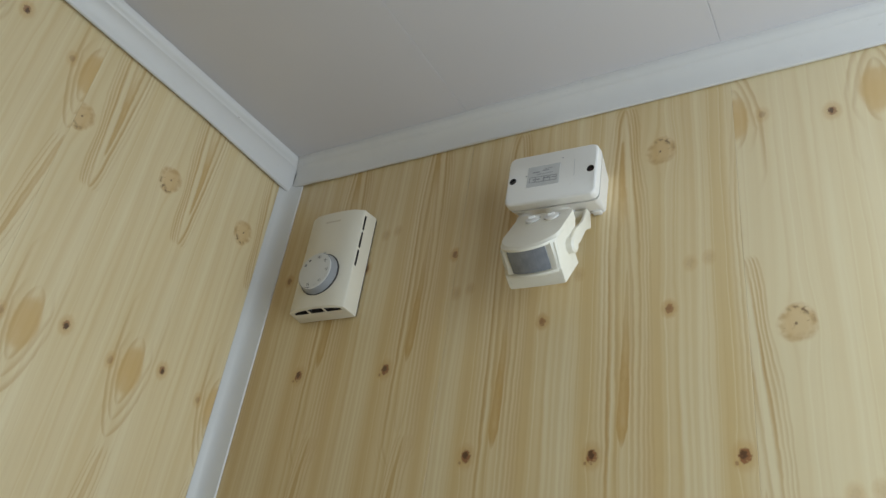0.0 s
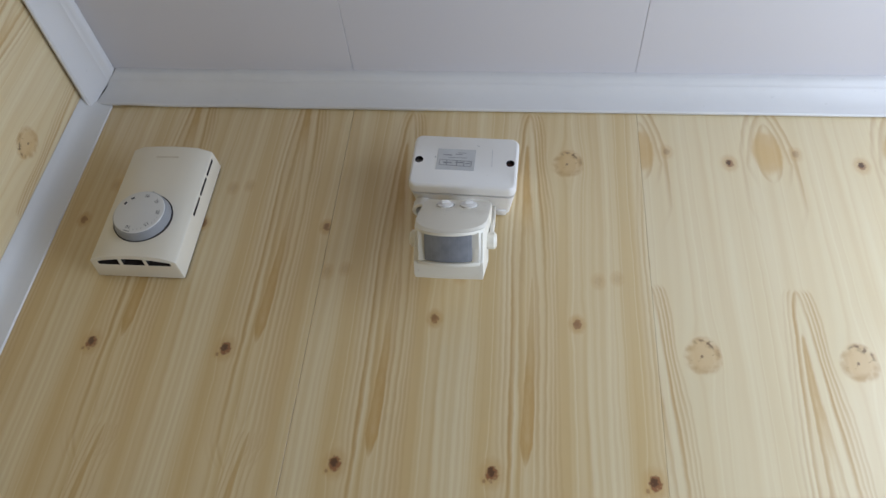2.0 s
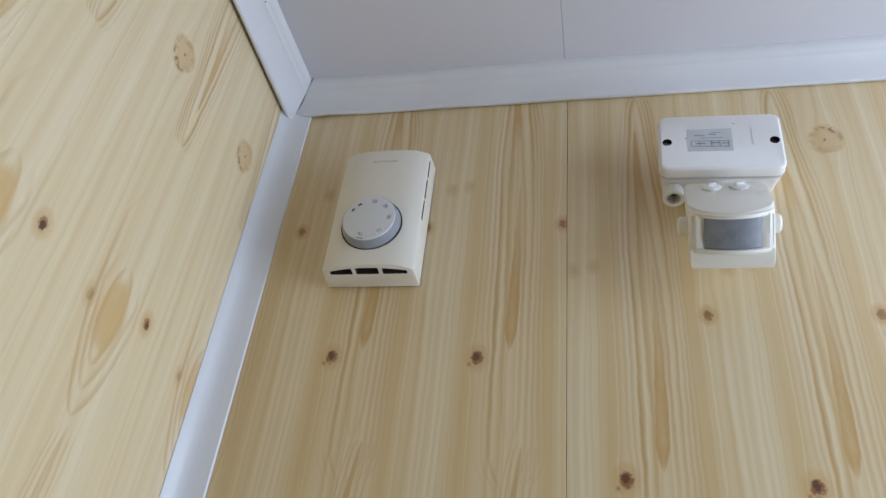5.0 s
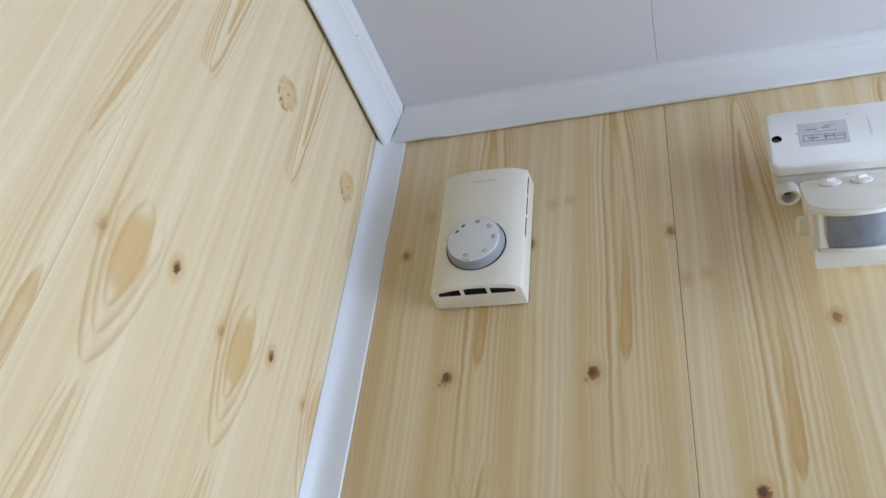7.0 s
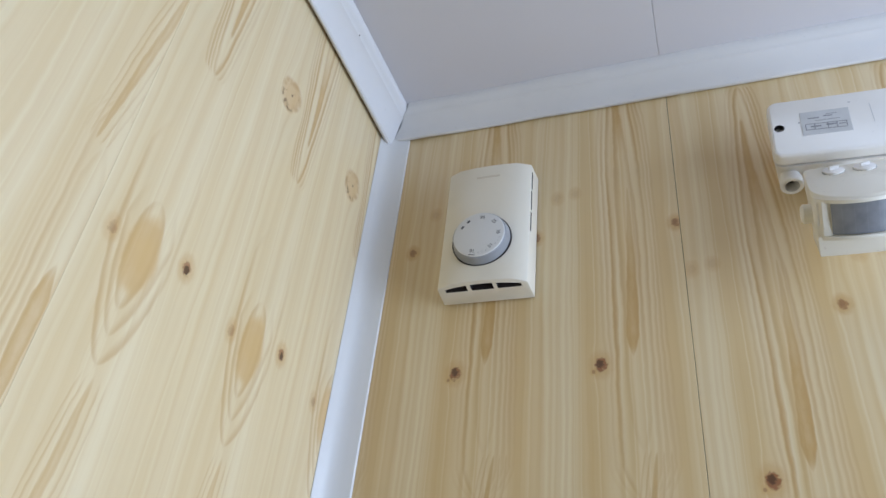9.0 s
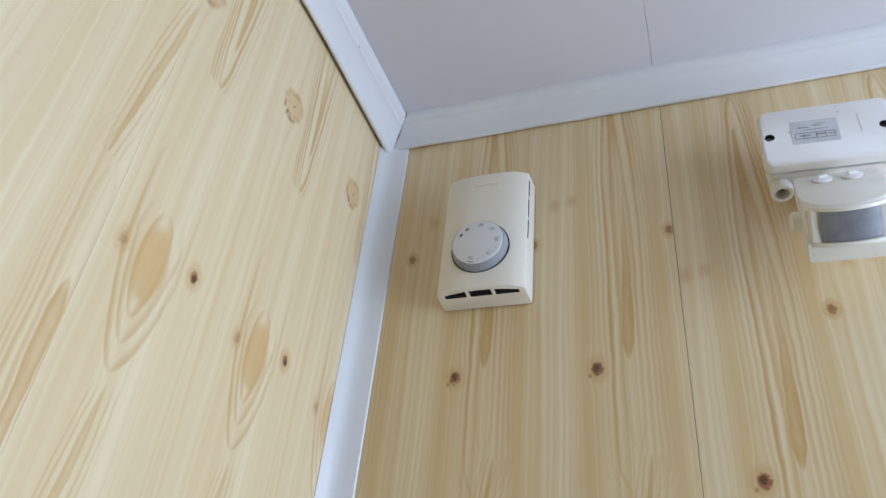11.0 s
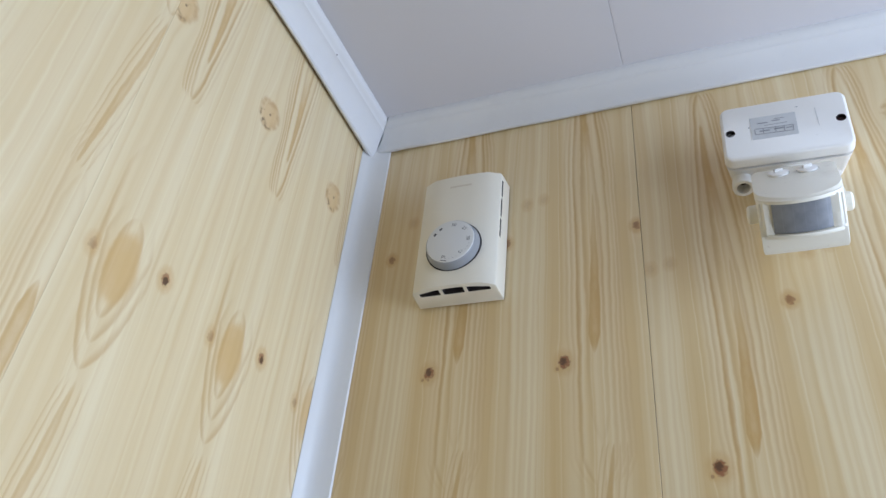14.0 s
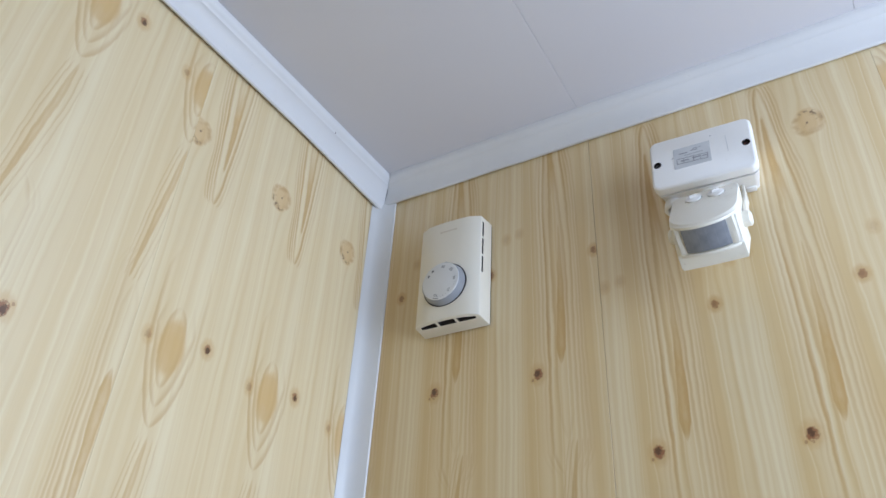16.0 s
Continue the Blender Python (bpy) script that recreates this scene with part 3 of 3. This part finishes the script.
def build_junction_box():
    root = thing("junction_box", pose(0.3598, 0.0, 2.2594, 0, 2.0, 0), "small white plastic junction box screwed to the panelled wall", "junction box")
    up = pose(0, 0, 0, 90, 0, 0)  # local z points out from the wall
    base = part("base", loft([(rounded(0.0364, 0.0186, 0.003), 0.0), (rounded(0.0408, 0.0252, 0.0060), 0.0282)]), BOX_WHITE, root, "", up)
    lid = part("lid", loft([(rounded(0.0412, 0.0253, 0.0060), 0.0307), (rounded(0.0415, 0.0256, 0.0062), 0.0314), (rounded(0.0413, 0.0254, 0.0062), 0.0382), (rounded(0.0407, 0.0248, 0.0058), 0.0394), (rounded(0.0395, 0.0236, 0.0050), 0.0400)]), BOX_WHITE, root, "white lid with rounded corners", up)
    tool = bmesh.new()
    for x, y in ((-0.0355, -0.0003), (0.0357, -0.0004)):
        turned([(0.0, 0.0335), (0.0031, 0.0335), (0.0033, 0.043), (0.0, 0.043)], 24, pose(x, y, 0), tool)
    # pocket faces painted near-black for their shade; the plastic there is white
    cut(lid, tool, DARK)
    part("lid_joint", extrude(rounded(0.0384, 0.0222, 0.004), 0.0270, 0.0312), DARK, root, "dark joint under the lid", up, False)
    for x, y, mat, lab in ((-0.0355, -0.0003, SCREW, "zinc screw sunk in the lid"), (0.0357, -0.0004, RUST, "dark red screw sunk in the lid")):
        s = part("screw", turned([(0.0, 0.0), (0.0028, 0.0), (0.0026, 0.0012), (0.0012, 0.0017), (0.0, 0.0017)], 20), mat, root, lab, up @ pose(x, y, 0.0364))
        part("slot", slab(-0.0022, 0.0022, -0.0003, 0.0003, 0.0, 0.0002), DARK, s, "", pose(0, 0, 0.0017, 0, 0, 35), False)
    # label with an unreadable wiring sketch, drawn as bars
    lab = part("label", slab(-0.0149, 0.0149, -0.0105, 0.0105, 0, 0.0002), LABEL_GREY, root, "grey wiring label with illegible print", up @ pose(-0.0067, 0.0010, 0.0400), False)
    rng = random.Random(4)
    bars = [(-0.0105, -0.0035, 0.0042, 0.0009), (-0.001, 0.0045, 0.0052, 0.0009), (0.001, 0.0075, 0.0068, 0.0005), (-0.0125, 0.0125, -0.0010, 0.0005), (-0.0125, 0.0125, -0.0062, 0.0005),
            (-0.0095, -0.0030, -0.0034, 0.0012), (0.0000, 0.0060, -0.0030, 0.0012), (-0.0060, 0.0090, 0.0018, 0.0004), (0.0075, 0.0115, -0.0036, 0.0008)]
    for a, b, y, t in bars:
        part("print_bar", slab(a, b, y - t / 2, y + t / 2, 0, 0.00012), INK_SOFT, lab, "", pose(0, 0, 0.0002, 0, 0, rng.uniform(-2, 2)), False)
    for x in (-0.0125, -0.0070, 0.0010, 0.0065, 0.0123):
        part("print_bar", slab(x - 0.0003, x + 0.0003, -0.0062, -0.0010, 0, 0.00012), INK_SOFT, lab, "", pose(0, 0, 0.0002), False)
    # faint moulded frame line and scuffs on the lid
    part("scuff", slab(-0.0002, 0.0002, -0.0085, 0.0085, 0, 0.00015), LABEL_GREY, root, "", up @ pose(0.0213, 0.004, 0.0400, 0, 0, 2), False)
    part("scuff", slab(-0.0009, 0.0009, -0.0002, 0.0002, 0, 0.00015), INK_SOFT, root, "", up @ pose(0.0098, 0.0160, 0.0400, 0, 0, -8), False)
    part("scuff", slab(-0.0004, 0.0004, -0.0005, 0.0005, 0, 0.00015), INK_SOFT, root, "", up @ pose(-0.0228, 0.0028, 0.0400), False)
    # cable entry stub under the base
    stub = part("cable_entry", turned([(0.0, 0.004), (0.0062, 0.004), (0.0062, -0.008), (0.0074, -0.0085), (0.0076, -0.0150), (0.0068, -0.0160), (0.0048, -0.0160), (0.0044, -0.0060), (0.0, -0.0060)], 32), BOX_WHITE, root, "open cable entry stub", pose(-0.0308, -0.0150, -0.0190, -12, 0, 0))
    # a near-black disc stands for the shade deep in the stub
    part("bore", turned([(0.0, 0.0), (0.0043, 0.0), (0.0, 0.0005)], 20), DARK, stub, "", pose(0, 0, -0.0066), False)
    part("neck_flange", turned([(0.0, 0.002), (0.0140, 0.002), (0.0140, -0.0022), (0.0125, -0.0030), (0.0, -0.0030)], 40), BOX_WHITE, root, "", pose(0.000, -0.0125, -0.0222))
    part("foot", slab(-0.004, 0.004, -0.006, 0.0, -0.0025, 0.001, 0.0006), BOX_WHITE, root, "", pose(0.0300, -0.001, -0.0192))
    return root


build_junction_box()


# ---- presence sensor ----
def build_sensor():
    tilt = 53  # the head looks down
    root = thing("presence_sensor", pose(0.3572, -0.0135, 2.2335), "warm white presence sensor with a tilted-down grey lens", "sensor")
    # local axes of the head: x across, y back from the face, z up along the face; its origin is the chin
    head_m = root.matrix_world.inverted() @ pose(0.3557, -0.0378, 2.1535, 0, 2.0, 0) @ pose(0, 0, 0, 0, 0, -3.0) @ pose(0, 0, 0, tilt, 0, 0)
    w, depth, hgt = 0.0246, 0.0550, 0.0405

    def bow(x, f):
        return -f * (1 - (x / w) ** 2)

    def top(x, y):
        return 0.0368 + 0.0054 * (y + 0.006) / (depth + 0.006)

    xs = [w * math.sin(math.pi / 2 * i / 8) for i in range(-8, 9)]
    rear = [(w, depth - 0.005), (w - 0.003, depth), (-w + 0.003, depth), (-w, depth - 0.005)]
    rear_low = [(x, y - 0.018) for x, y in rear]
    rear_top = [(x * 1.04, y) for x, y in rear]
    outline = [(x, bow(x, 0.0010)) for x in xs] + rear_low
    cheeks = [(x * 1.02, 0.0100 - 0.0158 * math.sqrt(max(0.0, 1 - (x / w) ** 2))) for x in xs] + rear_top
    crown = [(x * 1.04, 0.0190 - 0.0225 * math.sqrt(max(0.0, 1 - (x / w) ** 2))) for x in xs] + rear_top
    chin = [(x * 0.97, y + 0.0012) for x, y in outline[:17]] + rear_low
    bm = loft([(chin, lambda x, y: 0.0 if y < 0.02 else 0.0025), (outline, lambda x, y: 0.0030 if y < 0.02 else 0.0055), (outline, lambda x, y: 0.0125 if y < 0.02 else 0.0140), (cheeks, lambda x, y: 0.0345), (crown, top)], 0.0006)
    head = part("head", bm, SENSOR_WHITE, root, "", head_m)
    cut(head, slab(-w - 0.01, w + 0.01, -0.0200, -0.0035, 0.0125, 0.0345))
    cut(head, slab(-0.0212, 0.0212, -0.0200, 0.0040, 0.0125, 0.0345))
    # bevelled chin
    cut(head, extrude([(-0.03, -0.02), (0.03, -0.02), (0.03, 0.004), (-0.03, 0.004)], -0.01, lambda x, y: 0.0045 if y < 0 else -0.004))
    # visor lip, bowed like the face
    lip_o = [(x, 0.0130 - 0.0200 * math.sqrt(max(0.0, 1 - (x / w) ** 2))) for x in xs]
    lip_i = [(x, 0.0240 - 0.0200 * math.sqrt(max(0.0, 1 - (x / w) ** 2))) for x in xs[::-1]]
    part("visor", extrude([(x * 1.035, y) for x, y in lip_o] + [(x * 1.035, y) for x, y in lip_i], 0.0336, 0.0360, bevel=0.0008, segments=2), SENSOR_WHITE, head, "bowed visor over the lens")
    # curved lens and its side frames
    lx = [0.0166 * i / 10 for i in range(-10, 11)]
    lens = [(x, -0.0046 * (1 - (x / 0.0166) ** 2) * 0.8 - 0.0005) for x in lx] + [(x, -0.0046 * (1 - (x / 0.0166) ** 2) * 0.8 + 0.0006) for x in lx[::-1]]
    part("lens", extrude(lens, 0.0140, 0.0338), LENS, head, "grey ribbed plastic lens")
    part("lens_frame", slab(-0.0212, 0.0212, 0.0008, 0.0030, 0.0125, 0.0345), SENSOR_WHITE, head, "", smooth=False)
    for s in (-1, 1):
        part("lens_bezel", slab(s * 0.0190 - 0.0026, s * 0.0190 + 0.0026, -0.0006, 0.003, 0.0, 0.0224, 0.0005), SENSOR_WHITE, head, "", pose(0, 0, 0.0124, -8, 0, 0))
        part("bezel_cheek", slab(s * 0.0228 - 0.0013, s * 0.0228 + 0.0013, 0.0004, 0.010, 0.0, 0.0200, 0.0004, 1), SENSOR_WHITE, head, "", pose(0, 0, 0.0140, -8, 0, 0))
    sill_o = [(x * 0.90, bow(x, 0.0056) - 0.0006) for x in xs]
    sill_i = [(x * 0.90, 0.003) for x in xs[::-1]]
    part("lens_sill", extrude(sill_o + sill_i, 0.0108, 0.0134, bevel=0.0005), SENSOR_WHITE, head)
    # setting knobs on the top of the head
    for x in (-0.0085, 0.0090):
        kn = part("knob", turned([(0.0, 0.0), (0.0064, 0.0), (0.0062, 0.0012), (0.0050, 0.0017), (0.0, 0.0017)], 28), BOX_WHITE, head, "small white setting knob", pose(x, 0.0440, top(x, 0.0440) - 0.0001, 6, 0, 20))
        part("grip", slab(-0.0030, 0.0030, -0.0011, 0.0011, 0, 0.0022, 0.0004, 1), BOX_WHITE, kn, "", pose(0, 0, 0.0016))
        # a slightly wider near-black disc paints the knob's shadow on the head
        part("knob_shadow_gap", turned([(0.0, 0.0), (0.0066, 0.0), (0.0066, 0.0002), (0.0, 0.0002)], 24), DARK, head, "", pose(x, 0.0440, top(x, 0.0440) - 0.0001, 6, 0, 0), False)
    # pivot ears with the fork that holds the head
    for s in (-1, 1):
        part("pivot", turned([(0.0, 0.0), (0.0062, 0.0), (0.0062, 0.0058), (0.0046, 0.0072), (0.0, 0.0076)], 28), SENSOR_WHITE, head, "", pose(s * (w - 0.0006), 0.0235, 0.0215, 0, 90 * s, 0))
    for s in (1,):
        arm = [(-0.0045, -0.0010), (0.0035, -0.0010), (0.0065, -0.014), (-0.0040, -0.022), (-0.0150, -0.040), (-0.0290, -0.056), (-0.0345, -0.050), (-0.0260, -0.034), (-0.0120, -0.018)]
        part("fork_arm", extrude(arm, 0, 0.0026, bevel=0.0005), SENSOR_WHITE, root, "", Matrix(((0, 0, 1, s * 0.0254 - 0.0013 + 0.0013 * s), (1, 0, 0, 0.001), (0, 1, 0, 0.002), (0, 0, 0, 1))))
    part("fork_bridge", slab(-0.0120, 0.0250, -0.003, 0.006, -0.006, 0.0005, 0.001), SENSOR_WHITE, root)
    part("stem", slab(-0.008, 0.008, -0.004, 0.004, -0.030, 0.002, 0.001), SENSOR_WHITE, root, "", pose(0, -0.002, -0.002, -25, 0, 0))
    part("neck", turned([(0.0, 0.006), (0.0085, 0.006), (0.0085, -0.004), (0.0105, -0.009), (0.0, -0.012)], 28), SENSOR_WHITE, root)
    return root


build_sensor()
